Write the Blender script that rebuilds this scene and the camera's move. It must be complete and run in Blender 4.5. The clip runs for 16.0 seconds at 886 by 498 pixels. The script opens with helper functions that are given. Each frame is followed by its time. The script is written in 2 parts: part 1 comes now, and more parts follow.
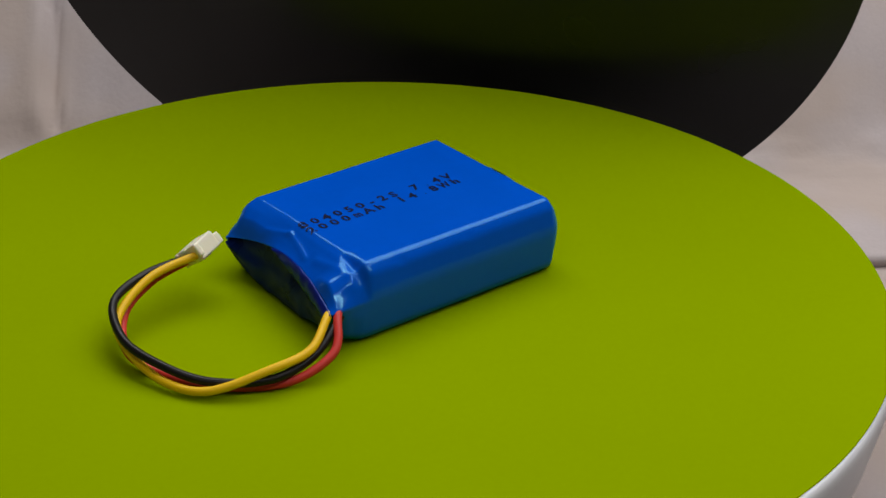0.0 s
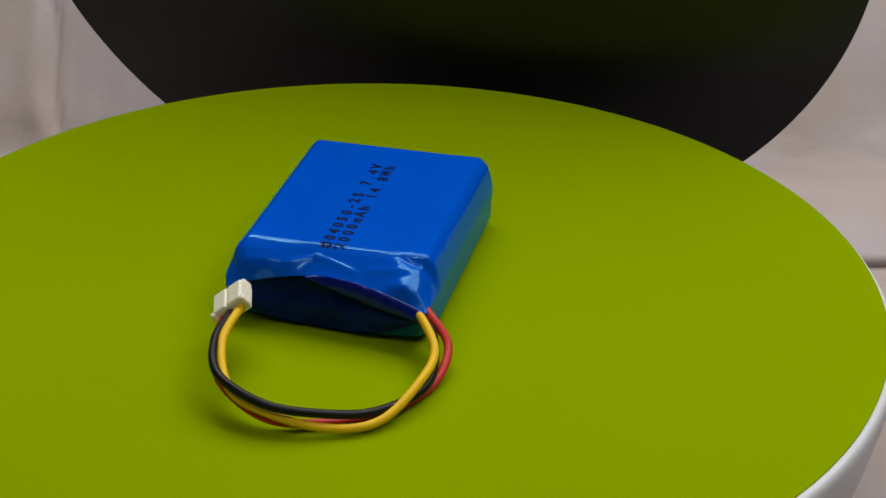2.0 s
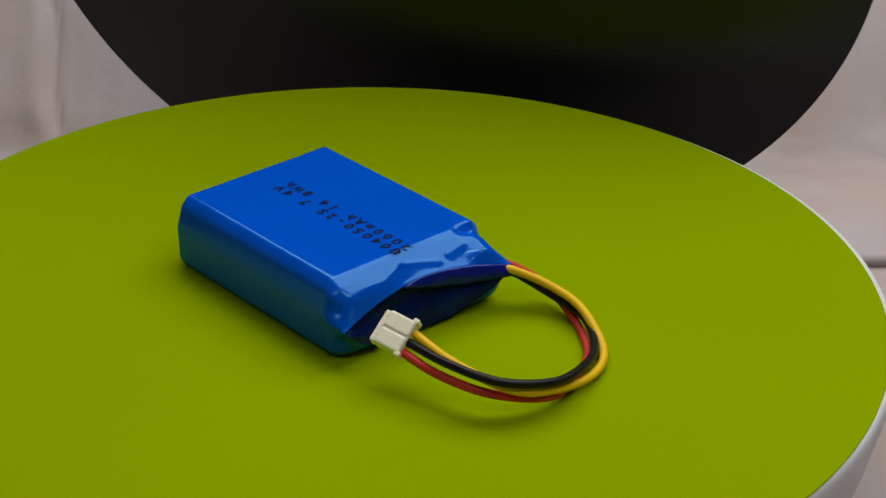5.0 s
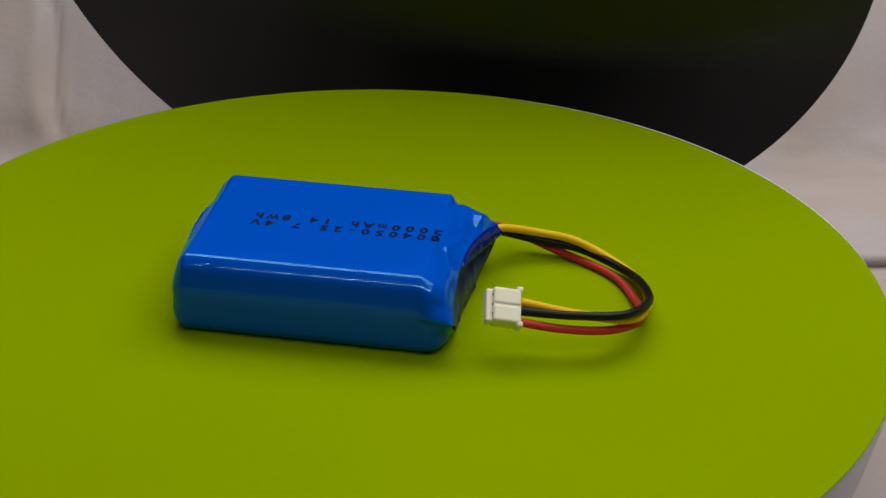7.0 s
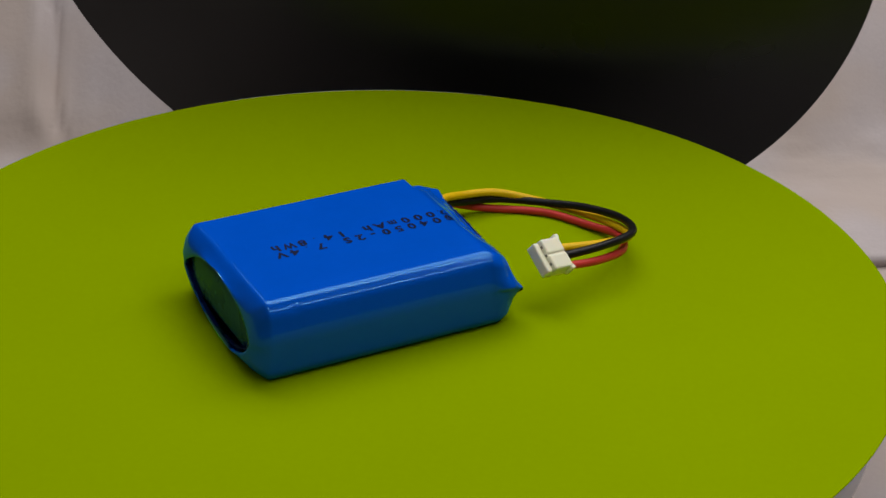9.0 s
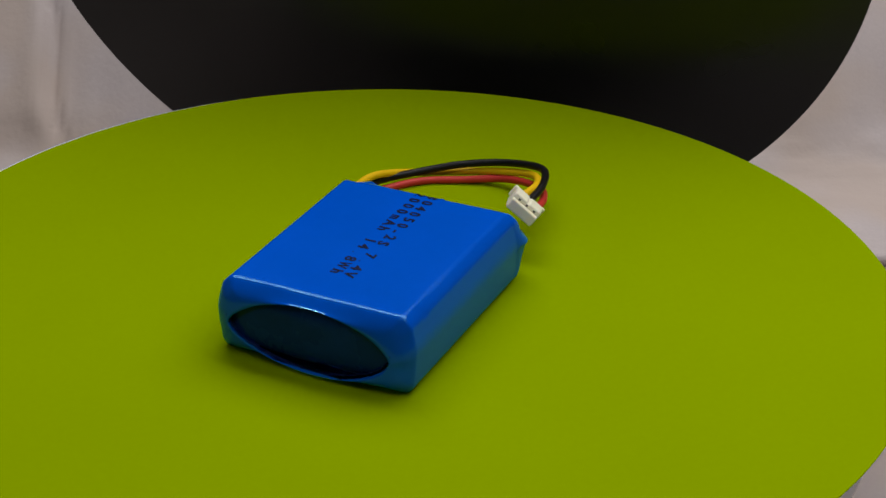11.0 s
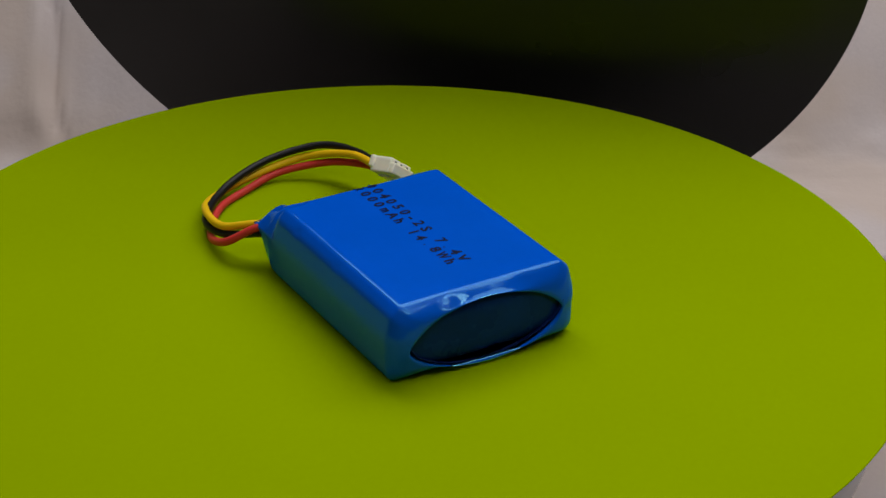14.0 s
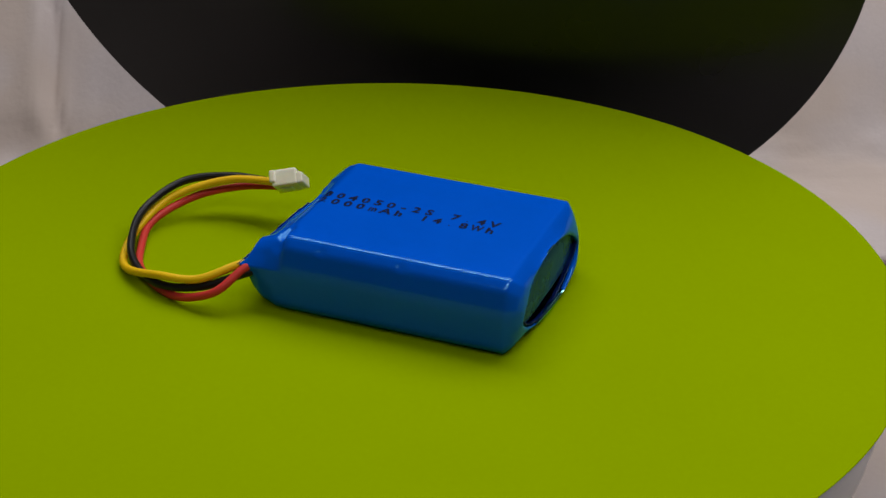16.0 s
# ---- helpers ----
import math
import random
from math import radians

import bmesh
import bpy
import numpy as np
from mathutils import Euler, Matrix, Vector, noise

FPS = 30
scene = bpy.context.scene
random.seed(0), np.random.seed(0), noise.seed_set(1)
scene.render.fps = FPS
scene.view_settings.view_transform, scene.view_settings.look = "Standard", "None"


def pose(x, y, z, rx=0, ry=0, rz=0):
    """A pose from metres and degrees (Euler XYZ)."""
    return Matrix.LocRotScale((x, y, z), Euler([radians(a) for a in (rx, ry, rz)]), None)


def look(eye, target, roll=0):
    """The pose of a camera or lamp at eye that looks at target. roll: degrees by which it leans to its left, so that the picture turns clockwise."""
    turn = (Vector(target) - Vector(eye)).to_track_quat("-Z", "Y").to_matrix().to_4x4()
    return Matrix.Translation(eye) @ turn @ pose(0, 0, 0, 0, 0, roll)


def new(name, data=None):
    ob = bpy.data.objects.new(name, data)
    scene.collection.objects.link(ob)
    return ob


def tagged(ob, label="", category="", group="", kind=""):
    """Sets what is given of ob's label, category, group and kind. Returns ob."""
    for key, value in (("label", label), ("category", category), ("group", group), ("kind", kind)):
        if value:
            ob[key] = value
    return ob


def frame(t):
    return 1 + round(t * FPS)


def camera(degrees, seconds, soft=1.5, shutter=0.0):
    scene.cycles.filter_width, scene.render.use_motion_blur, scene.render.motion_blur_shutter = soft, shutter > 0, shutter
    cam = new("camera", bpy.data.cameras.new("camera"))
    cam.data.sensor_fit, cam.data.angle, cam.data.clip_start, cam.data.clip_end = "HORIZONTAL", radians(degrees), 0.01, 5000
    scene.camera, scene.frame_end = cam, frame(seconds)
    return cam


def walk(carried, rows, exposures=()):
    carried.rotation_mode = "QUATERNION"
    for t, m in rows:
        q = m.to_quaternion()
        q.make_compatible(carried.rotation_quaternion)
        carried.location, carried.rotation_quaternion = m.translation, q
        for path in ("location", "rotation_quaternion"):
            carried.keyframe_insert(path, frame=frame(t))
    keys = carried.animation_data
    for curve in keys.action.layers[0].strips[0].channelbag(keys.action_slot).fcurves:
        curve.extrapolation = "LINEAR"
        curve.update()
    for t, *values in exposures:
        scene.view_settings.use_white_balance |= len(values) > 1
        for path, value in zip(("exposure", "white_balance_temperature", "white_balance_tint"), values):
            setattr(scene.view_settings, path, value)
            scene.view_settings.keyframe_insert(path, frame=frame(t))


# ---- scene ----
# ---- camera ----
cam = camera(27.1, 16.0, soft=1.5)
EYE = Vector((0.0, -0.32925, 0.18448))
VIEW = look(EYE, EYE + Vector((0.0364046, 0.8818083, -0.4702008)), 0.728)
walk(cam, [(0.0, VIEW), (16.0, VIEW)], exposures=((0.0, 0.16), (4.0, 0.08), (9.0, 0.08), (14.0, 0.09), (16.0, 0.13)))

SPIN = 18.749              # degrees a second, anticlockwise from above
TABLE_Z = -0.0522

# ---- light ----
world = bpy.data.worlds.new("world")
scene.world = world
world.use_nodes = True
world.node_tree.nodes["Background"].inputs["Color"].default_value = (0.8, 0.85, 1.0, 1)
world.node_tree.nodes["Background"].inputs["Strength"].default_value = 0.05


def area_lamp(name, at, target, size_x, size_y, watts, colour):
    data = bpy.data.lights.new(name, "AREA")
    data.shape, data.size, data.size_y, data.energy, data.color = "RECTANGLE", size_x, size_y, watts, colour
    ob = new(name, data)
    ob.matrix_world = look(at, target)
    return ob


# unseen wide soft key, over and behind the board, where the shadows place it
area_lamp("key_panel", (0.13, 0.25, 0.50), (0.02, -0.06, 0.0), 0.80, 0.36, 2.8, (1.0, 0.98, 0.97))
# unseen strips across the table, added for film highlights; front one lifts the mat
for strip_y, width, watts, tint in ((0.06, 0.030, 0.6, (1.0, 0.98, 0.96)), (-0.30, 0.014, 0.8, (1.0, 0.96, 0.88))):
    area_lamp("highlight_strip", (0.09, strip_y, 0.49), (0.07, strip_y * 0.5, 0.0), 0.76, width, watts, tint)


# ---- materials ----
def material(name, rgb, rough=0.5, metal=0.0, spread=0.06, size=60.0, fine=900.0, bump=0.0, bump_size=900.0,
             rough_spread=0.05, ior=1.5, coat=0.0, sub=0.0, spec=0.5, tint=None):
    """A surface with two scales of colour variation, uneven gloss and fine relief."""
    m = bpy.data.materials.new(name)
    m.use_nodes = True
    nt = m.node_tree
    n, l = nt.nodes, nt.links
    b = n["Principled BSDF"]
    b.inputs["Metallic"].default_value = metal
    b.inputs["IOR"].default_value = ior
    b.inputs["Specular IOR Level"].default_value = spec
    if tint:
        b.inputs["Specular Tint"].default_value = (*tint, 1)
    b.inputs["Coat Weight"].default_value = coat
    b.inputs["Coat Roughness"].default_value = 0.08
    if sub:
        b.inputs["Subsurface Weight"].default_value = sub
        b.inputs["Subsurface Scale"].default_value = 0.002
    co = n.new("ShaderNodeTexCoord")
    big, small = n.new("ShaderNodeTexNoise"), n.new("ShaderNodeTexNoise")
    big.inputs["Scale"].default_value, small.inputs["Scale"].default_value = size, fine
    big.inputs["Detail"].default_value, small.inputs["Detail"].default_value = 3, 4
    for tex in (big, small):
        l.new(co.outputs["Object"], tex.inputs["Vector"])
    add = n.new("ShaderNodeMath")
    add.operation = "MULTIPLY_ADD"
    add.inputs[1].default_value = 0.4
    l.new(small.outputs["Fac"], add.inputs[0])
    l.new(big.outputs["Fac"], add.inputs[2])
    span = n.new("ShaderNodeMapRange")
    span.inputs["From Min"].default_value, span.inputs["From Max"].default_value = 0.4, 1.0
    span.inputs["To Min"].default_value, span.inputs["To Max"].default_value = 1 - spread, 1 + spread
    l.new(add.outputs[0], span.inputs["Value"])
    mul = n.new("ShaderNodeVectorMath")
    mul.operation = "SCALE"
    mul.inputs[0].default_value = rgb
    l.new(span.outputs[0], mul.inputs["Scale"])
    l.new(mul.outputs[0], b.inputs["Base Color"])
    gloss = n.new("ShaderNodeMapRange")
    gloss.inputs["From Min"].default_value, gloss.inputs["From Max"].default_value = 0.3, 0.7
    gloss.inputs["To Min"].default_value = max(0.02, rough - rough_spread)
    gloss.inputs["To Max"].default_value = min(1.0, rough + rough_spread)
    l.new(big.outputs["Fac"], gloss.inputs["Value"])
    l.new(gloss.outputs[0], b.inputs["Roughness"])
    if bump:
        tex, bp = n.new("ShaderNodeTexNoise"), n.new("ShaderNodeBump")
        tex.inputs["Scale"].default_value, tex.inputs["Detail"].default_value = bump_size, 3
        bp.inputs["Strength"].default_value, bp.inputs["Distance"].default_value = 1.0, bump
        l.new(co.outputs["Object"], tex.inputs["Vector"])
        l.new(tex.outputs["Fac"], bp.inputs["Height"])
        l.new(bp.outputs[0], b.inputs["Normal"])
    return m


LIME = material("lime_card", (0.234, 0.334, 0.0), 0.7, spread=0.04, size=14, fine=700, bump=0.00002, bump_size=2500, spec=0.0)
WHITE = material("white_plastic", (0.70, 0.715, 0.75), 0.4, spread=0.03, size=20, bump=0.00001)
BLACK = material("black_satin", (0.0022, 0.0022, 0.0016), 0.31, spread=0.3, size=30, bump=0.00001, bump_size=1500, spec=0.55)
CLOTH = material("white_cloth", (0.435, 0.382, 0.385), 0.85, spread=0.09, size=22, fine=900, bump=0.00012, bump_size=420)


def two_tone(mat, rgb, scale):
    """Lets soft patches of a second colour show through a material's own."""
    n, l = mat.node_tree.nodes, mat.node_tree.links
    b = n["Principled BSDF"]
    old = b.inputs["Base Color"].links[0].from_socket
    co, tex, ramp, mix = (n.new("ShaderNodeTexCoord"), n.new("ShaderNodeTexNoise"), n.new("ShaderNodeMapRange"), n.new("ShaderNodeMix"))
    tex.inputs["Scale"].default_value, tex.inputs["Detail"].default_value = scale, 1
    ramp.inputs["From Min"].default_value, ramp.inputs["From Max"].default_value = 0.38, 0.62
    mix.data_type = "RGBA"
    mix.inputs[7].default_value = (*rgb, 1)
    l.new(co.outputs["Object"], tex.inputs["Vector"])
    l.new(tex.outputs["Fac"], ramp.inputs["Value"])
    l.new(ramp.outputs[0], mix.inputs[0])
    l.new(old, mix.inputs[6])
    l.new(mix.outputs[2], b.inputs["Base Color"])


two_tone(CLOTH, (0.435, 0.362, 0.333), 34)
WALL = material("wall_paint", (0.50, 0.49, 0.47), 0.9, spread=0.03, size=3, fine=60, bump=0.0005, bump_size=150)
WOOD = material("floor_wood", (0.12, 0.08, 0.05), 0.6, spread=0.2, size=6, fine=80)
FILM = material("blue_film", (0.0, 0.085, 0.60), 0.105, spread=0.05, size=70, fine=600, bump=0.00003, bump_size=220,
                rough_spread=0.035)
NAVY = material("navy_tape", (0.002, 0.010, 0.085), 0.3, spread=0.5, size=160, bump=0.00003, bump_size=200, spec=0.2, tint=(0.3, 0.6, 1.0))
VIOLET = material("deep_blue_tape", (0.004, 0.010, 0.18), 0.12, spread=0.15, size=160, bump=0.00012, bump_size=250)
CELL = material("cell_foil", (0.003, 0.022, 0.13), 0.26, spread=0.3, size=120, bump=0.0001, bump_size=250, spec=0.2, tint=(0.4, 0.7, 1.0))
INK = material("black_ink", (0.001, 0.005, 0.035), 0.5, spread=0.3, size=900, fine=3000, spec=0.1)
YELLOW = material("yellow_silicone", (0.82, 0.50, 0.001), 0.46, spread=0.06, size=200, spec=0.28)
SOOT = material("black_silicone", (0.007, 0.006, 0.007), 0.4, spread=0.2, size=200, spec=0.25)
RED = material("red_silicone", (0.58, 0.036, 0.030), 0.46, spread=0.08, size=200, spec=0.3)
NYLON = material("white_nylon", (0.90, 0.84, 0.66), 0.45, spread=0.03, size=300, sub=0.1)
# shade inside the plug's contact holes, given as a dark colour
HOLE_SHADE = material("hole_shade", (0.16, 0.15, 0.13), 0.5)


def varnish(mat, tint, ior):
    """Turns a material into a matt body under a dyed glossy skin."""
    n, l = mat.node_tree.nodes, mat.node_tree.links
    old, out = n["Principled BSDF"], n["Material Output"]
    body, skin, edge, mix = (n.new("ShaderNodeBsdfDiffuse"), n.new("ShaderNodeBsdfGlossy"), n.new("ShaderNodeFresnel"), n.new("ShaderNodeMixShader"))
    skin.inputs["Color"].default_value = (*tint, 1)
    edge.inputs["IOR"].default_value = ior
    l.new(old.inputs["Base Color"].links[0].from_socket, body.inputs["Color"])
    l.new(old.inputs["Roughness"].links[0].from_socket, skin.inputs["Roughness"])
    if old.inputs["Normal"].links:
        bent = old.inputs["Normal"].links[0].from_socket
        for node in (body, skin, edge):
            l.new(bent, node.inputs["Normal"])
    l.new(edge.outputs[0], mix.inputs[0])
    l.new(body.outputs[0], mix.inputs[1])
    l.new(skin.outputs[0], mix.inputs[2])
    l.new(mix.outputs[0], out.inputs["Surface"])
    n.remove(old)


varnish(FILM, (0.36, 0.92, 1.0), 1.52)
varnish(VIOLET, (0.4, 0.6, 1.0), 1.5)
varnish(CELL, (0.35, 0.75, 0.9), 1.28)


# ---- building helpers ----
def part(name, bm, mat, parent=None, label="", smooth=False):
    me = bpy.data.meshes.new(name)
    bm.normal_update()
    bm.to_mesh(me)
    bm.free()
    me.materials.append(mat)
    for f in me.polygons:
        f.use_smooth = smooth
    ob = new(name, me)
    if parent:
        ob.parent = parent
    if label:
        ob["label"] = label
    return ob


def lathe(profile, steps=128):
    """A body turned round z from (radius, z) rows; a radius of 0 closes it."""
    bm = bmesh.new()
    rings = []
    for r, z in profile:
        if r == 0:
            rings.append([bm.verts.new((0, 0, z))])
        else:
            rings.append([bm.verts.new((r * math.cos(2 * math.pi * k / steps), r * math.sin(2 * math.pi * k / steps), z))
                          for k in range(steps)])
    for a, b in zip(rings, rings[1:]):
        for k in range(steps):
            j = (k + 1) % steps
            if len(a) == 1:
                bm.faces.new((a[0], b[k], b[j]))
            elif len(b) == 1:
                bm.faces.new((a[k], b[0], a[j]))
            else:
                bm.faces.new((a[k], b[k], b[j], a[j]))
    bmesh.ops.recalc_face_normals(bm, faces=bm.faces)
    return bm


def box(bm, x0, x1, y0, y1, z0, z1, bevel=0.0, segments=2):
    made = bmesh.ops.create_cube(bm, size=1.0)
    vs = made["verts"]
    for v in vs:
        v.co = Vector(((x0 + x1) / 2 + v.co.x * (x1 - x0), (y0 + y1) / 2 + v.co.y * (y1 - y0), (z0 + z1) / 2 + v.co.z * (z1 - z0)))
    if bevel:
        es = list({e for v in vs for e in v.link_edges})
        bmesh.ops.bevel(bm, geom=es, offset=bevel, segments=segments, affect="EDGES", profile=0.5)
    return bm


def loft(rings, closed_ends=False):
    bm = bmesh.new()
    rows = [[bm.verts.new(v) for v in ring] for ring in rings]
    k = len(rows[0])
    for a, b in zip(rows, rows[1:]):
        for i in range(k):
            j = (i + 1) % k
            bm.faces.new((a[i], a[j], b[j], b[i]))
    if closed_ends:
        bm.faces.new(rows[0][::-1])
        bm.faces.new(rows[-1])
    bmesh.ops.recalc_face_normals(bm, faces=bm.faces)
    return bm


# ---- room ----
# unseen room, added to close the place; its pale walls bounce fill light
def room():
    bm = bmesh.new()
    box(bm, -1.1, 1.1, -1.3, 0.9, -0.86, -0.80)
    tagged(part("floor", bm, WOOD), "brown wooden floor under the table", "floor", kind="structure")
    bm = bmesh.new()
    box(bm, -1.1, 1.1, -1.3, 0.9, 1.30, 1.36)
    tagged(part("ceiling", bm, WALL), "plain white painted ceiling above the table", "ceiling", kind="structure")
    for name, x0, x1, y0, y1 in (("wall_north", -1.1, 1.1, 0.9, 0.96), ("wall_south", -1.1, 1.1, -1.36, -1.3),
                                 ("wall_east", 1.1, 1.16, -1.3, 0.9), ("wall_west", -1.16, -1.1, -1.3, 0.9)):
        bm = bmesh.new()
        box(bm, x0, x1, y0, y1, -0.80, 1.30)
        tagged(part(name, bm, WALL), "plain off-white painted room wall", "wall", kind="structure")


def table():
    top = new("table")
    tagged(top, "plain white table that carries the turntable", "table")
    top.location = (0, 0.0, -0.80)
    bm = bmesh.new()
    box(bm, -0.24, 0.5, -0.125, 0.45, 0.80 + TABLE_Z - 0.028, 0.80 + TABLE_Z, 0.002)
    part("tabletop", bm, CLOTH, top)
    for sx in (-0.20, 0.46):
        for sy in (-0.09, 0.40):
            bm = bmesh.new()
            box(bm, sx - 0.02, sx + 0.02, sy - 0.02, sy + 0.02, 0.0, 0.80 + TABLE_Z - 0.028, 0.002)
            part("leg", bm, WHITE, top)


def backdrop():
    """A white cloth that lies on the back of the table and slopes up behind the board, with a deep fold."""
    bm = bmesh.new()
    lean, bend = radians(42), 0.03
    profile = []
    for k in range(22):
        profile.append((0.103 + 0.042 * k / 21, 0.0030, -1.0))
    for k in range(1, 11):
        a = lean * k / 10
        profile.append((0.145 + bend * math.sin(a), 0.0030 + bend * (1 - math.cos(a)), 0.0))
    y0, z0 = profile[-1][:2]
    for k in range(1, 51):
        profile.append((y0 + 0.0024 * k * math.cos(lean), z0 + 0.0024 * k * math.sin(lean), 0.0024 * k))
    y1, z1 = profile[-1][:2]
    for k in range(1, 9):
        profile.append((y1 + 0.015 * k, z1 + 0.004 * math.sin(k * 0.4), 0.12))
    for k in range(1, 13):
        profile.append((y1 + 0.12 + 0.002 * math.sin(k), z1 - (z1 - 0.003) * k / 12, 0.12))
    nx = 330
    rows = []
    for i, (y, z, d) in enumerate(profile):
        row = []
        up = max(0.0, min(1.0, (z - 0.0035) / 0.012))
        for j in range(nx + 1):
            x = -0.24 + 0.66 * j / nx
            side = x + 0.0935 + 0.130 * max(0.0, d) + 0.0012 * math.sin(max(0.0, d) * 130)
            hill = up * 0.0040 / (1 + math.exp(side / 0.0011)) * math.exp(min(0.0, side) / 0.022)
            hill -= up * 0.0042 * math.exp(-((side - 0.0010) / 0.0014) ** 2)
            hill += up * 0.0035 * noise.noise((x * 42, d * 9, 0.3)) + 0.0007 * up * noise.noise((x * 150, d * 40, 2.3))
            lie = (1 - up) * 0.0006 * max(0.0, noise.noise((x * 40, y * 90, 1.7)))
            ripple = 0.0011 * math.exp(-((y - 0.160) / 0.010) ** 2) * noise.noise((x * 90, y * 420, 4.2)) * (1 if x > 0 else 0.4)
            edge = 0.0015 * noise.noise((x * 14, 0.0, 7.7)) if i == 0 else 0.0
            row.append(bm.verts.new((x, y - hill * 0.7 + edge, TABLE_Z + z + hill * 0.7 + lie + ripple)))
        rows.append(row)
    for a, b in zip(rows, rows[1:]):
        for j in range(nx):
            bm.faces.new((a[j], a[j + 1], b[j + 1], b[j]))
    ob = part("backdrop", bm, CLOTH, smooth=True)
    sol = ob.modifiers.new("thickness", "SOLIDIFY")
    sol.thickness, sol.offset = 0.0028, -1
    tagged(ob, "creased off-white cloth draped behind the turntable", "backdrop", kind="structure")


room()
table()
backdrop()


# ---- turntable, mat and board ----
def turntable():
    top = new("turntable")
    top.location = (0, 0, TABLE_Z)
    tagged(top, "round white plastic turntable standing on the table", "turntable")
    h = -TABLE_Z
    part("base", lathe([(0, 0), (0.084, 0), (0.088, 0.002), (0.088, h - 0.023), (0.084, h - 0.0193), (0, h - 0.0193)], 96),
         WHITE, top, smooth=False)
    plate = part("plate", lathe([(0, -0.0182), (0.0996, -0.0182), (0.1014, -0.0176), (0.1024, -0.016), (0.1045, -0.0056),
                                 (0.1048, -0.0026), (0.1047, -0.0014), (0.1043, -0.0006), (0.1037, -0.0003), (0, -0.0003)], 192),
                 WHITE, top, "white round-edged rotating plate", smooth=True)
    plate.location = (0, 0, h)
    return plate


def round_mat():
    bm = lathe([(0, -0.0003), (0.1056, -0.0003), (0.1057, -0.0002), (0.1057, -0.0001), (0.1056, 0.0), (0, 0.0)], 256)
    bmesh.ops.translate(bm, verts=bm.verts, vec=(-0.00065, 0.00268, 0))
    ob = part("round_mat", bm, LIME)
    return tagged(ob, "lime green round card mat lying on the white turntable", "mat")


def board():
    """An oval board on edge, its long axis leaning."""
    bm = lathe([(0, -0.0009), (0.9985, -0.0009), (1.0, -0.0006), (1.0, 0.0006), (0.9985, 0.0009), (0, 0.0009)], 256)
    bmesh.ops.transform(bm, verts=bm.verts, matrix=Matrix.Rotation(radians(-77.21), 4, "Y") @ Matrix.Rotation(radians(90), 4, "X")
                        @ Matrix.Diagonal((0.09937, 0.1154, 1, 1)))
    ob = part("oval_board", bm, BLACK)
    return tagged(ob, "black satin oval board standing behind the green mat", "board")


plate = turntable()
mat = round_mat()
black_board = board()


# ---- battery pack ----
MM = 0.000935
STEPS = 240


def spread(points, count):
    """Evenly spaced points along a closed line."""
    pts = [Vector(p) for p in points]
    pts.append(pts[0])
    length = [0.0]
    for a, b in zip(pts, pts[1:]):
        length.append(length[-1] + (b - a).length)
    out, i = [], 0
    for k in range(count):
        s = length[-1] * k / count
        while length[i + 1] < s:
            i += 1
        f = (s - length[i]) / max(1e-9, length[i + 1] - length[i])
        out.append(pts[i].lerp(pts[i + 1], f))
    return out


def soft_outline(corners):
    """A closed line through (v, z, cut) corners, each eased over its cut length."""
    pts, n = [], len(corners)
    for i in range(n):
        p, q, r = (Vector(corners[j % n][:2]) for j in (i - 1, i, i + 1))
        cut = corners[i][2]
        a, b = q + (p - q).normalized() * cut, q + (r - q).normalized() * cut
        for k in range(9):
            t = k / 8
            pts.append(a * (1 - t) ** 2 + q * 2 * t * (1 - t) + b * t * t)
    return pts


def pouch(mid, trim=0.0):
    """The section of the pack: a creased chamfer above, flanks that widen to the waist and tuck in below."""
    half = ((22.65, 10.3, 1.7), (21.3, 15.35, 0.9), (19.4, 17.2, 0.7))
    low = ((20.8, 0.15, 0.9), (22.1, 1.7, 1.1))
    ring = [(v, z, c) for v, z, c in half] + [(-v, z, c) for v, z, c in half[::-1]]
    ring += [(-v - 0.1, z, c) for v, z, c in low[::-1]] + [(v, z, c) for v, z, c in low]
    pts = soft_outline(ring)
    pts = [Vector((mid + p.x * (1 - trim / 22.3), 8.65 + (p.y - 8.65) * (1 - trim / 8.5))) for p in pts]
    return spread(pts[1:] + pts[:1], STEPS)


def lens(v0, v1, z_mid0, z_mid1, up, down, power=1.7, blunt=1.0, low_power=None):
    """A pointed eye shape in (v, z) from its +v corner."""
    pts = []
    n = 80
    for side in (up, -down):
        for k in range(n):
            s = -math.cos(math.pi * k / n) * (-1 if side > 0 else 1)
            v = (v0 + v1) / 2 + s * (v1 - v0) / 2
            pts.append((v, z_mid0 + (z_mid1 - z_mid0) * (s + 1) / 2 + side * max(0.0, 1 - abs(s) ** (power if side > 0 else low_power or power)) ** blunt))
    return spread(pts, STEPS)


LIP_UP, LIP_DOWN = 4.1, 8.0
TOP_RAMP = ((0.0, 0.0), (0.05, 0.02), (0.27, 0.19), (1.0, 1.0))
WIRE_RAMP = ((0.0, 0.0), (0.13, 0.25), (0.35, 0.31), (0.85, 0.56), (1.0, 1.0))
PLUG_RAMP = ((0.0, 0.0), (0.08, 0.02), (0.2, 0.08), (0.45, 0.21), (0.75, 0.44), (0.9, 0.7), (1.0, 1.0))
LOW_RAMP = ((0.0, 0.0), (0.25, 0.03), (0.6, 0.22), (0.85, 0.5), (1.0, 1.0))
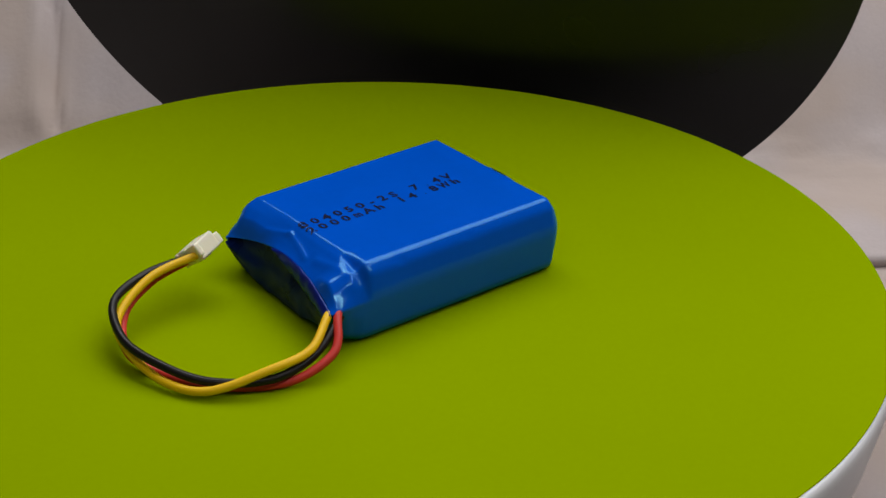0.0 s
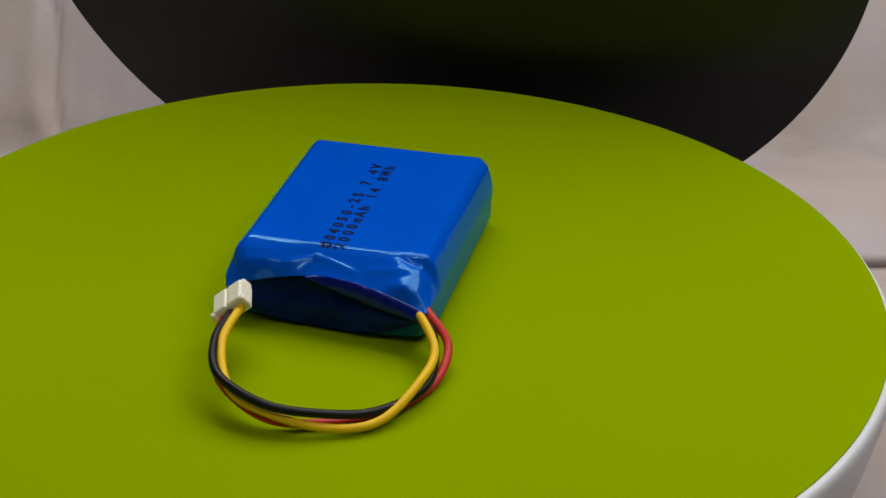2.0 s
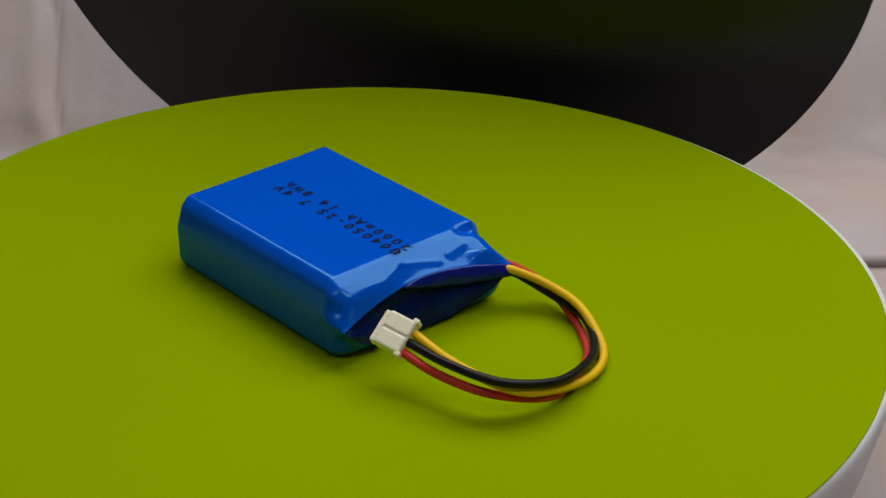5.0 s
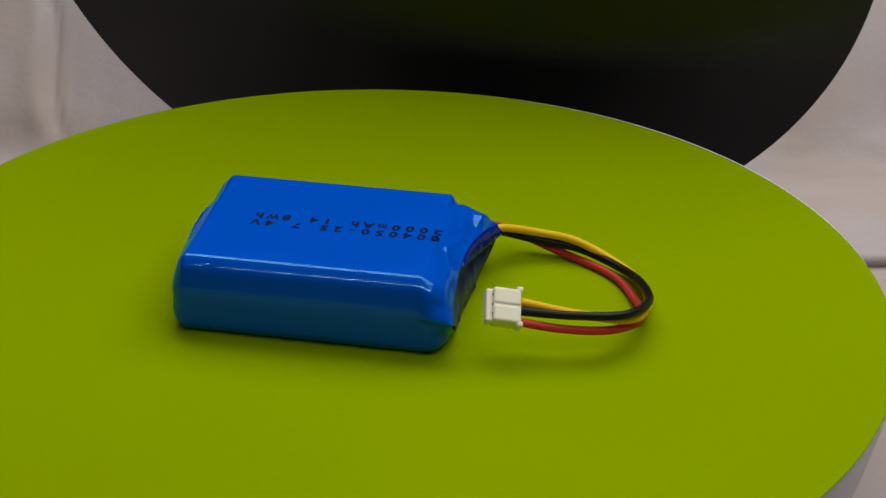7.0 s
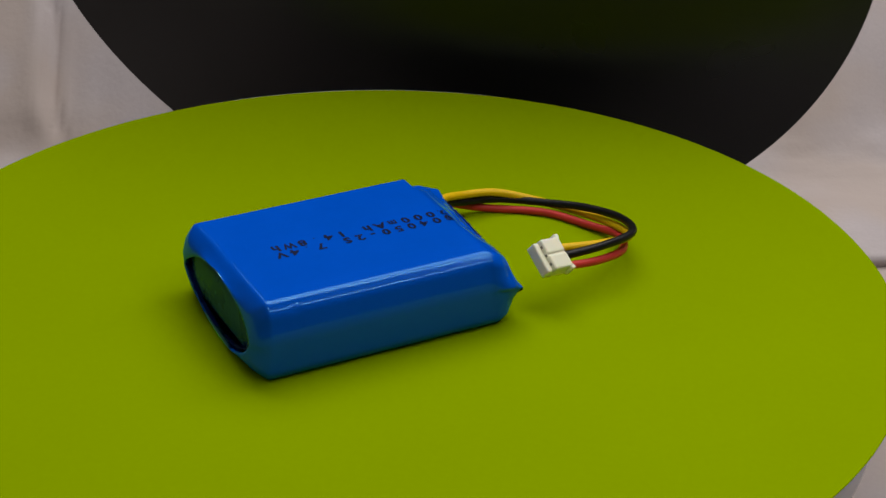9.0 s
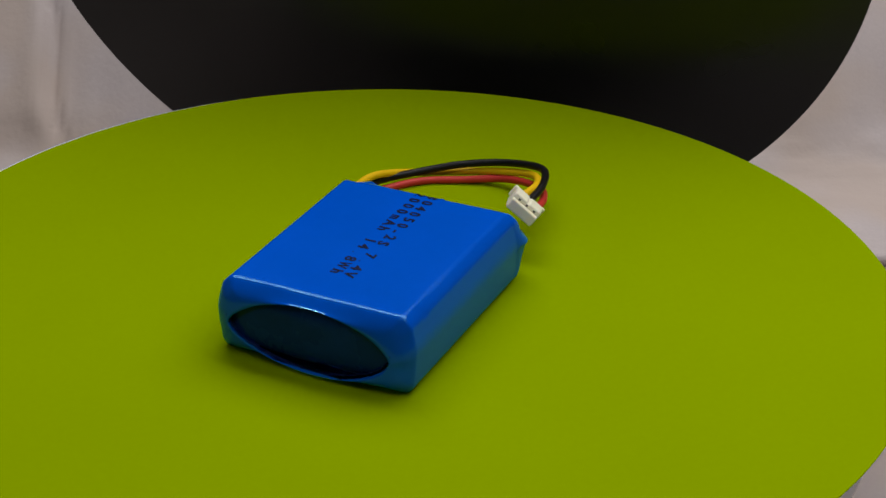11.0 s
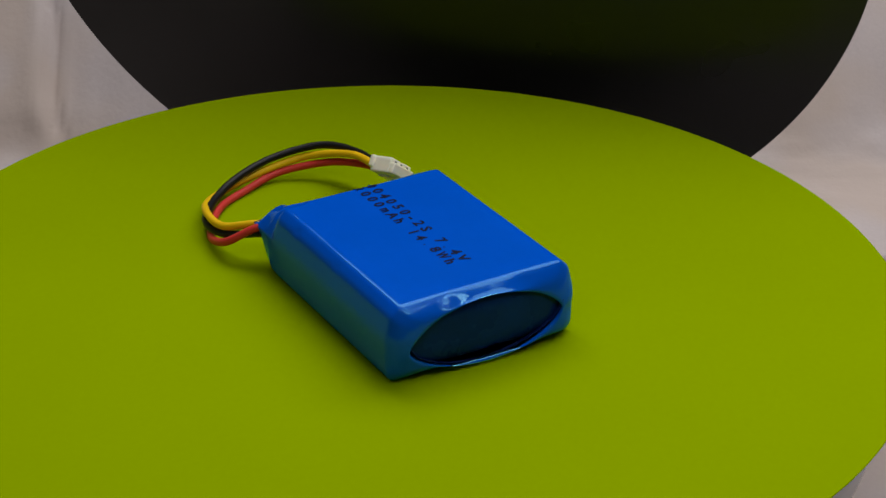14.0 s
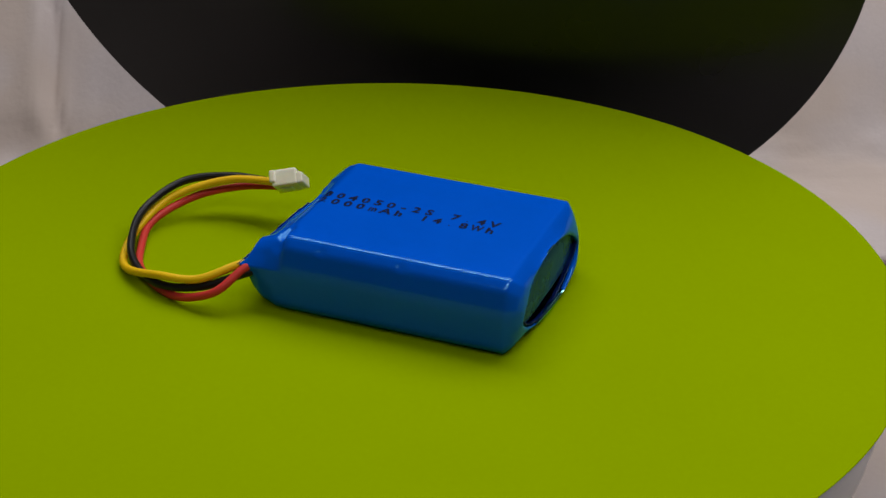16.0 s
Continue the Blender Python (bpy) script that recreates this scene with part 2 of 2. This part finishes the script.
# folds of the film behind the mouth: from (u, v) to (u, v), height, width
FOLDS = ((-29.6, 9.0, -26.8, 2.5, 0.30, 0.75), (-26.8, 2.5, -29.4, -6.0, 0.30, 0.75), (-28.2, -9.5, -26.2, -17.0, 0.26, 0.9),
         (-23.6, -15.5, -23.8, -18.5, -0.55, 0.9))


def ramp(rows, f):
    for (a, p), (b, q) in zip(rows, rows[1:]):
        if f <= b:
            return p + (q - p) * max(0.0, f - a) / (b - a)
    return rows[-1][1]


def gather(u, v, z=17.2):
    """How far the film has closed from the box (0) to the lip (1)."""
    f = max(0.0, min(1.0, (-22.6 - u) / 8.85))
    wire_side, plug_side = max(0.0, min(1.0, (-15.0 - v) / 4)), max(0.0, min(1.0, (v - 4.0) / 10))
    g = ramp(TOP_RAMP, f)
    g += (ramp(WIRE_RAMP, f) - g) * wire_side + (ramp(PLUG_RAMP, f) - g) * plug_side
    return g + (ramp(LOW_RAMP, f) - g) * max(0.0, min(1.0, (11.0 - z) / 4))


def fold(u, v):
    """The height of the folds at a place on the film's upper side."""
    h = 0.0
    for u0, v0, u1, v1, high, wide in FOLDS:
        du, dv = u1 - u0, v1 - v0
        s = max(0.0, min(1.0, ((u - u0) * du + (v - v0) * dv) / (du * du + dv * dv)))
        h += high * math.exp(-((u - u0 - s * du) ** 2 + (v - v0 - s * dv) ** 2) / (wide * wide))
    return h


def lip_back(v):
    """The lip is cut aslant and sags back in the middle."""
    return 0.062 * v + 2.6 * max(0.0, 1 - ((v + 0.75) / 22.2) ** 2)


def sleeve():
    """The shrink film: pinched to a lip at the wire end, folded over an eye-shaped opening at the other."""
    full = pouch(-0.75)
    lip = lens(-22.9, 21.4, 9.6, 8.3, LIP_UP, LIP_DOWN, low_power=3.2)
    eye = lens(-19.6, 17.4, 8.0, 7.8, 7.55, 7.3, 2.0, 0.72)
    lip_in = lens(-22.5, 21.0, 9.6, 8.3, LIP_UP - 0.3, LIP_DOWN - 0.3, low_power=3.2)

    def inset(shape, d, side=None):
        c = Vector((-0.75, 8.65))
        w = d if side is None else side
        return [Vector((c.x + (p.x - c.x) * (1 - w / 22.3), c.y + (p.y - c.y) * (1 - d / 8.5))) for p in shape]

    def mix(a, b, f):
        return [p.lerp(q, f) for p, q in zip(a, b)]

    def pinch(u):
        return [p.lerp(q, gather(u, p.x, p.y)) for p, q in zip(full, lip)]

    rows = [(-27.2, inset(pinch(-27.2), 0.9, 1.1), 0.5), (-29.3, inset(pinch(-29.3), 0.6, 0.8), 0.5), (-31.2, lip_in, 0.5),
            (-31.5, mix(lip_in, lip, 0.5), 0.5), (-31.45, lip, 0.5)]
    for u, w in ((-31.2, 0.4), (-30.8, 0.42), (-30.4, 0.44), (-30.0, 0.45), (-29.6, 0.45), (-29.2, 0.45), (-28.8, 0.42), (-28.4, 0.4),
                 (-28.0, 0.4), (-27.6, 0.4), (-27.2, 0.38), (-26.8, 0.36), (-26.4, 0.35), (-26.0, 0.34), (-25.6, 0.32), (-25.2, 0.3), (-24.8, 0.3),
                 (-24.4, 0.3), (-24.0, 0.28), (-23.6, 0.26), (-23.2, 0.24), (-22.8, 0.16), (-22.4, 0.1), (-21.4, 0.06)):
        rows.append((u, pinch(u), w))
    u = -20.0
    while u < 26.0:
        rows.append((u, full, 0.05))
        u += 0.75
    rows += [(26.3, full, 0.05), (26.8, inset(full, 0.05, 0.02), 0.08), (27.2, mix(inset(full, 0.2, 0.08), eye, 0.03), 0.2),
             (27.7, mix(inset(full, 0.55, 0.2), eye, 0.08), 0.25), (28.4, mix(inset(full, 1.1, 0.5), eye, 0.16), 0.3),
             (29.0, mix(inset(full, 1.6, 0.95), eye, 0.32), 0.4), (29.4, mix(inset(full, 1.9, 1.5), eye, 0.52), 0.4),
             (29.65, mix(inset(full, 1.9, 1.9), eye, 0.78), 0.35), (29.7, mix(inset(full, 1.8, 2.2), eye, 0.97), 0.3), (29.5, eye, 0.2),
             (29.2, inset(eye, 0.1), 0.1), (28.7, inset(eye, -0.3), 0.0)]
    dents = ((-24.4, -21.4, 14.8, 1.5, 0.55), (-27.0, -21.0, 12.5, 1.6, 0.12), (-27.9, 19.6, 12.0, 1.8, 0.6),
             (-29.0, 19.4, 5.0, 2.0, 0.6), (28.8, -20.6, 8.0, 1.5, 0.6), (28.9, 18.8, 7.0, 1.6, 0.6), (28.2, -9.5, 15.8, 1.9, 0.18),
             (28.2, 8.5, 15.8, 1.9, 0.18), (21.0, 20.8, 15.6, 0.9, 0.25), (-14.0, -21.6, 15.6, 0.8, 0.25), (4.0, -21.6, 15.6, 0.7, 0.2))
    rings = []
    for u, shape, wrinkle in rows:
        ring = []
        skew = max(0.0, min(1.0, (-23.0 - u) / 8.0))
        for p in shape:
            n = noise.noise((p.x * 0.10, p.y * 0.22, u * 0.24)) + 0.22 * noise.noise((p.x * 0.3, p.y * 0.4, u * 0.45 + 9))
            if p.y > 12 and abs(p.x) < 6 and -26 < u < 0:
                n *= 0.15
            calm = max(0.12, min(1.0, (20.5 - abs(p.x + 0.75)) / 4)) if u < -27 else 1.0
            d = 0.45 * wrinkle * n * calm
            for du, dv, dz, r, deep in dents:
                d -= deep * math.exp(-((u - du) ** 2 + (p.x - dv) ** 2 + (p.y - dz) ** 2) / (r * r))
            out = Vector((p.x / 21.0, (p.y - 8.6) / 8.6))
            out.normalize()
            flat = 0.12 if p.y > 16.9 and abs(p.x) < 16 else 1.0
            swell = 1.0 * math.sin(math.pi * max(0.0, min(1.0, (-22.6 - u) / 8.85))) * max(0.0, min(1.0, (p.x - 9.0) / 10)) * (1 if p.y > 9 else 0.4)
            stretch = max(0.0, min(1.0, (u - 25.5) / 3.5))
            stretch *= 0.1 + (max(0.0, min(1.0, (13.0 - p.y) / 10)) * max(0.0, min(1.0, (p.x + 12.0) / 20))
                              + max(0.0, min(1.0, (p.y - 4.0) / 7)) * max(0.0, min(1.0, (-12.0 - p.x) / 9)))
            lift = fold(u, p.x) if u < -22 and p.y > 10 else 0.0
            ring.append(((u + stretch + skew * lip_back(p.x) + 0.12 * wrinkle * n * calm) * MM, (p.x + out.x * d + swell) * MM,
                         max(0.05, p.y + out.y * d * flat + lift) * MM))
        rings.append(ring)
    return loft(rings)


def inner_pack():
    """The two stacked cells inside the film, with a soft bulge at the open end."""
    shape = pouch(-0.75, 1.3)
    rings = []
    for u, d in ((-21.6, 4.0), (-21.3, 2.4), (-20.4, 1.0), (-18.5, 0.2), (0, 0), (25.0, 0.0), (27.4, 0.4), (28.3, 1.5), (28.8, 2.7), (29.1, 4.2), (29.2, 6.0)):
        rings.append([(u * MM, p.x * (1 - d / 19.9) * MM, (8.6 + (p.y - 8.6) * (1 - d / 8.6)) * MM) for p in shape])
    return loft(rings, True)


def lip_top(v):
    return 9.6 - 1.3 * (v + 22.9) / 44.3 + LIP_UP * (1 - abs((v + 0.75) / 22.15) ** 1.7)


def lip_bottom(v):
    return 9.6 - 1.3 * (v + 22.9) / 44.3 - LIP_DOWN * (1 - abs((v + 0.75) / 22.15) ** 3.2)


def sheet(rows, thick):
    bm = bmesh.new()
    grid = [[bm.verts.new(Vector(p) * MM) for p in row] for row in rows]
    for a, b in zip(grid, grid[1:]):
        for j in range(len(a) - 1):
            bm.faces.new((a[j], a[j + 1], b[j + 1], b[j]))
    bmesh.ops.recalc_face_normals(bm, faces=bm.faces)
    bmesh.ops.solidify(bm, geom=bm.faces[:], thickness=thick * MM)
    return bm


def end_tape():
    """The creased dark tape over the cell ends, just inside the mouth."""
    rows = []
    for i in range(19):
        f = i / 18
        row = []
        for j in range(49):
            v = -22.0 + 42.6 * j / 48
            z = lip_bottom(v) - 0.05 + (lip_top(v) - lip_bottom(v) - 0.2) * f
            crease = abs(noise.noise((v * 0.13, z * 0.16, 5.0)))
            belly = 0.6 * (1 - f) ** 5 + 0.9 * math.sin(math.pi * min(1.0, f * 1.4)) ** 2 * (1 - f)
            u = -31.6 + lip_back(v) + 1.1 * crease + 1.6 * f * f - belly - 0.5 * noise.noise((v * 0.1, z * 0.12, 8.0))
            row.append((u, v, z))
        rows.append(row)
    return sheet(rows, 0.12)


def end_foil():
    """A ragged dark lip of foil along the lower edge of the open end, standing out most at its two corners."""
    rows = []
    for i in range(5):
        f = i / 4
        row = []
        for j in range(61):
            s = -1 + 2 * j / 60
            v = -1.1 + 18.6 * s
            z = 7.9 - 0.1 * s - 7.3 * max(0.0, 1 - s * s) ** 0.72 + 0.35 + 1.4 * max(0.0, abs(s) - 0.86) / 0.14 * f
            rag = 0.7 * noise.noise((v * 0.9, 3.0, f)) + 0.5 * abs(noise.noise((v * 2.1, 8.0, 0.4)))
            out = f * (0.75 + 0.35 * abs(s) ** 4 + rag * (0.2 + 0.3 * abs(s) ** 3))
            row.append((28.8 + 1.2 * out, v, z + 0.2 * f))
        rows.append(row)
    return sheet(rows, 0.14)


def tape_flap():
    """A glossy strip of the tape that hangs out under the upper lip beside the wires."""
    rows = []
    for i in range(9):
        f = i / 8
        row = []
        for j in range(41):
            s = j / 40
            v = -22.7 + 27.0 * s
            hang = 4.2 * math.sin(math.pi * min(1.0, s * 0.85 + 0.15)) ** 0.7 * f
            out = 0.7 + 1.2 * math.sin(math.pi * f * 0.8) * (1 - s * 0.6) + 0.25 * noise.noise((v * 0.5, f * 2.0, 2.0))
            row.append((-31.0 + lip_back(v) - out, v, lip_top(v) + 0.15 * (1 - s) - hang + 0.25 * noise.noise((v * 0.35, f, 6.0))))
        rows.append(row)
    return sheet(rows, 0.12)


def film_top(u, v):
    """The height of the film's upper side, which slopes down to the lip."""
    bare = u
    for _ in range(8):
        bare = u - max(0.0, min(1.0, (-23.0 - bare) / 8.0)) * lip_back(v)
    return 17.2 + (lip_top(v) - 17.2) * gather(bare, v) + fold(bare, v)


def lettering(text, v_mid):
    """One printed line: letters on an even pitch, written along u, tops towards +v."""
    bm = bmesh.new()
    pitch = 3.0
    start = 17.7 - 14 * pitch
    for k, ch in enumerate(text):
        if ch == " ":
            continue
        cu = bpy.data.curves.new("letter", "FONT")
        cu.body, cu.size, cu.align_x, cu.resolution_u = ch, 3.4, "CENTER", 2
        cu.offset = 0.11 if ch != "." else 0.0
        tmp = bpy.data.objects.new("letter", cu)
        me = bpy.data.meshes.new_from_object(tmp)
        wide = 1.08 if ch not in "mW" else 0.74
        for v in me.vertices:
            x, y = start + pitch * (k + 0.5) + v.co.x * wide, v_mid - 1.15 + v.co.y
            v.co = Vector((x, y, film_top(x, y) + (0.07 if x > -22 else 0.12))) * MM
        bm.from_mesh(me)
        bpy.data.objects.remove(tmp)
        bpy.data.curves.remove(cu)
        bpy.data.meshes.remove(me)
    return bm


def wire(points, radius):
    """A round wire through the given points."""
    pts = [Vector(p) for p in points]
    line = []
    n = len(pts)
    for i in range(n - 1):
        p0, p1, p2, p3 = pts[max(i - 1, 0)], pts[i], pts[i + 1], pts[min(i + 2, n - 1)]
        for k in range(14):
            t = k / 14
            line.append(0.5 * ((2 * p1) + (p2 - p0) * t + (2 * p0 - 5 * p1 + 4 * p2 - p3) * t * t + (3 * p1 - p0 - 3 * p2 + p3) * t ** 3))
    line.append(pts[-1])
    rings = []
    side = None
    for i, p in enumerate(line):
        way = (line[min(i + 1, len(line) - 1)] - line[max(i - 1, 0)]).normalized()
        side = (Vector((0, 0, 1)) if side is None else side)
        side = (side - way * side.dot(way)).normalized()
        up = way.cross(side)
        rings.append([(p + (side * math.cos(2 * math.pi * k / 14) + up * math.sin(2 * math.pi * k / 14)) * radius) * MM for k in range(14)])
    return loft(rings, True)


def plug_housing():
    """A three-way crimp housing: x towards the mouth, y across the ways, z out of its top."""
    bm = bmesh.new()
    box(bm, 0.2, 6.2, -3.75, 3.75, -3.6, 0.0, 0.45, 3)
    for y0, y1 in ((-3.72, -0.12), (0.12, 3.72)):
        box(bm, 0.3, 6.15, y0, y1, -1.3, 0.32, 0.5, 3)
    box(bm, 5.9, 7.5, -3.6, 3.6, -3.5, -0.85, 0.4, 3)
    for y in (-3.8, 3.8):
        box(bm, -0.15, 1.25, y - 0.6, y + 0.6, -2.7, 0.25, 0.42, 3)
    box(bm, 1.5, 4.4, -1.6, 1.6, -4.0, -3.4, 0.2)
    for v in bm.verts:
        v.co *= MM
    return bm


def battery_pack():
    top = new("battery_pack")
    tagged(top, "blue film-wrapped rechargeable battery pack with three wires and plug", "battery")
    part("film_sleeve", sleeve(), FILM, top, "glossy blue shrink film sleeve", smooth=True)
    part("cell_pack", inner_pack(), CELL, top, "dark cells inside the film", smooth=True)
    part("end_tape", end_tape(), NAVY, top, "creased dark tape inside the mouth", smooth=True)
    part("end_foil", end_foil(), NAVY, top, "ragged dark foil lip at the open end", smooth=True)
    part("tape_flap", tape_flap(), VIOLET, top, "glossy deep blue tape strip", smooth=True)
    for text, v in (("804050-2S 7.4V", 1.45), ("2000mAh 14.8Wh", -1.6)):
        part("printed_line", lettering(text, v), INK, top, "black printed characters")
    ways = {
        "black": (SOOT, [(-26, -18, 8.5), (-31.4, -22.9, 7.7), (-40.5, -26.7, 4.4), (-50.8, -26.7, 3.0), (-60.6, -19.8, 2.9), (-66.1, -10.8, 4.4),
                         (-68.3, -0.2, 6.1), (-64.2, 10.5, 8.5), (-53.8, 15.0, 9.7), (-42.0, 15.5, 9.8)]),
        "yellow": (YELLOW, [(-27, -17, 9.0), (-33.0, -21.7, 9.0), (-40.9, -26.7, 6.2), (-50.6, -26.3, 4.9), (-61.6, -21.4, 1.85), (-66.7, -12.9, 1.75),
                            (-67.9, -1.3, 3.7), (-64.9, 8.0, 6.0), (-53.9, 13.5, 9.4), (-42.0, 13.6, 11.0)]),
        "red": (RED, [(-26, -18, 9.6), (-31.1, -22.6, 9.2), (-36.4, -28.4, 4.7), (-47.0, -27.3, 1.25), (-58.8, -19.7, 0.95), (-64.5, -10.1, 1.05),
                      (-67.2, 0.3, 2.3), (-61.7, 10.8, 4.8), (-52.0, 16.0, 6.9), (-42.0, 17.1, 8.3)])}
    for colour, (mat_, pts) in ways.items():
        part("wire", wire(pts, 0.92), mat_, top, colour + " insulated wire", smooth=True)
    # plug
    x_axis, y_axis = Vector((0.9318, 0.2995, 0.2052)), Vector((-0.1170, 0.7828, -0.6112))
    z_axis = x_axis.cross(y_axis)
    centre = Vector((-43.6, 16.0, 11.1)) + z_axis * 0.2
    m = Matrix((x_axis, y_axis, z_axis)).transposed().to_4x4()
    m.translation = centre * MM
    plug = part("plug", plug_housing(), NYLON, top, "white nylon three-way plug")
    plug.matrix_local = m
    # the end face is solid: dark blocks paint the shade of its holes
    for y in (-2.1, 0.0, 2.1):
        bm = bmesh.new()
        box(bm, 5.9, 6.24, y - 0.28, y + 0.28, -0.70, -0.20)
        for v in bm.verts:
            v.co *= MM
        part("socket", bm, HOLE_SHADE, plug, "dark patch painted as the shade of a contact hole")
    return top


battery = battery_pack()


# ---- what moves ----
def motions():
    home = pose(0.00346, 0.00879, 0.0, 0, 0, 36.5)
    rows_plate, rows_mat, rows_pack = [], [], []
    for k in range(65):
        t = k * 0.25
        turn = pose(0, 0, 0, 0, 0, SPIN * t)
        rows_plate.append((t, pose(0, 0, -TABLE_Z, 0, 0, SPIN * t)))
        rows_mat.append((t, turn))
        rows_pack.append((t, turn @ home))
    walk(plate, rows_plate)
    walk(mat, rows_mat)
    walk(battery, rows_pack)
    walk(black_board, [(t, pose(x, 0.1234, z, 0, 0, -16)) for t, x, z in (
        (0.0, 0.01110, 0.05228), (2.0, 0.01245, 0.05184), (4.0, 0.01327, 0.05148), (6.5, 0.01335, 0.05113),
        (9.0, 0.01320, 0.05098), (11.5, 0.01274, 0.05103), (14.0, 0.01204, 0.05115), (16.0, 0.01148, 0.05171))])


motions()
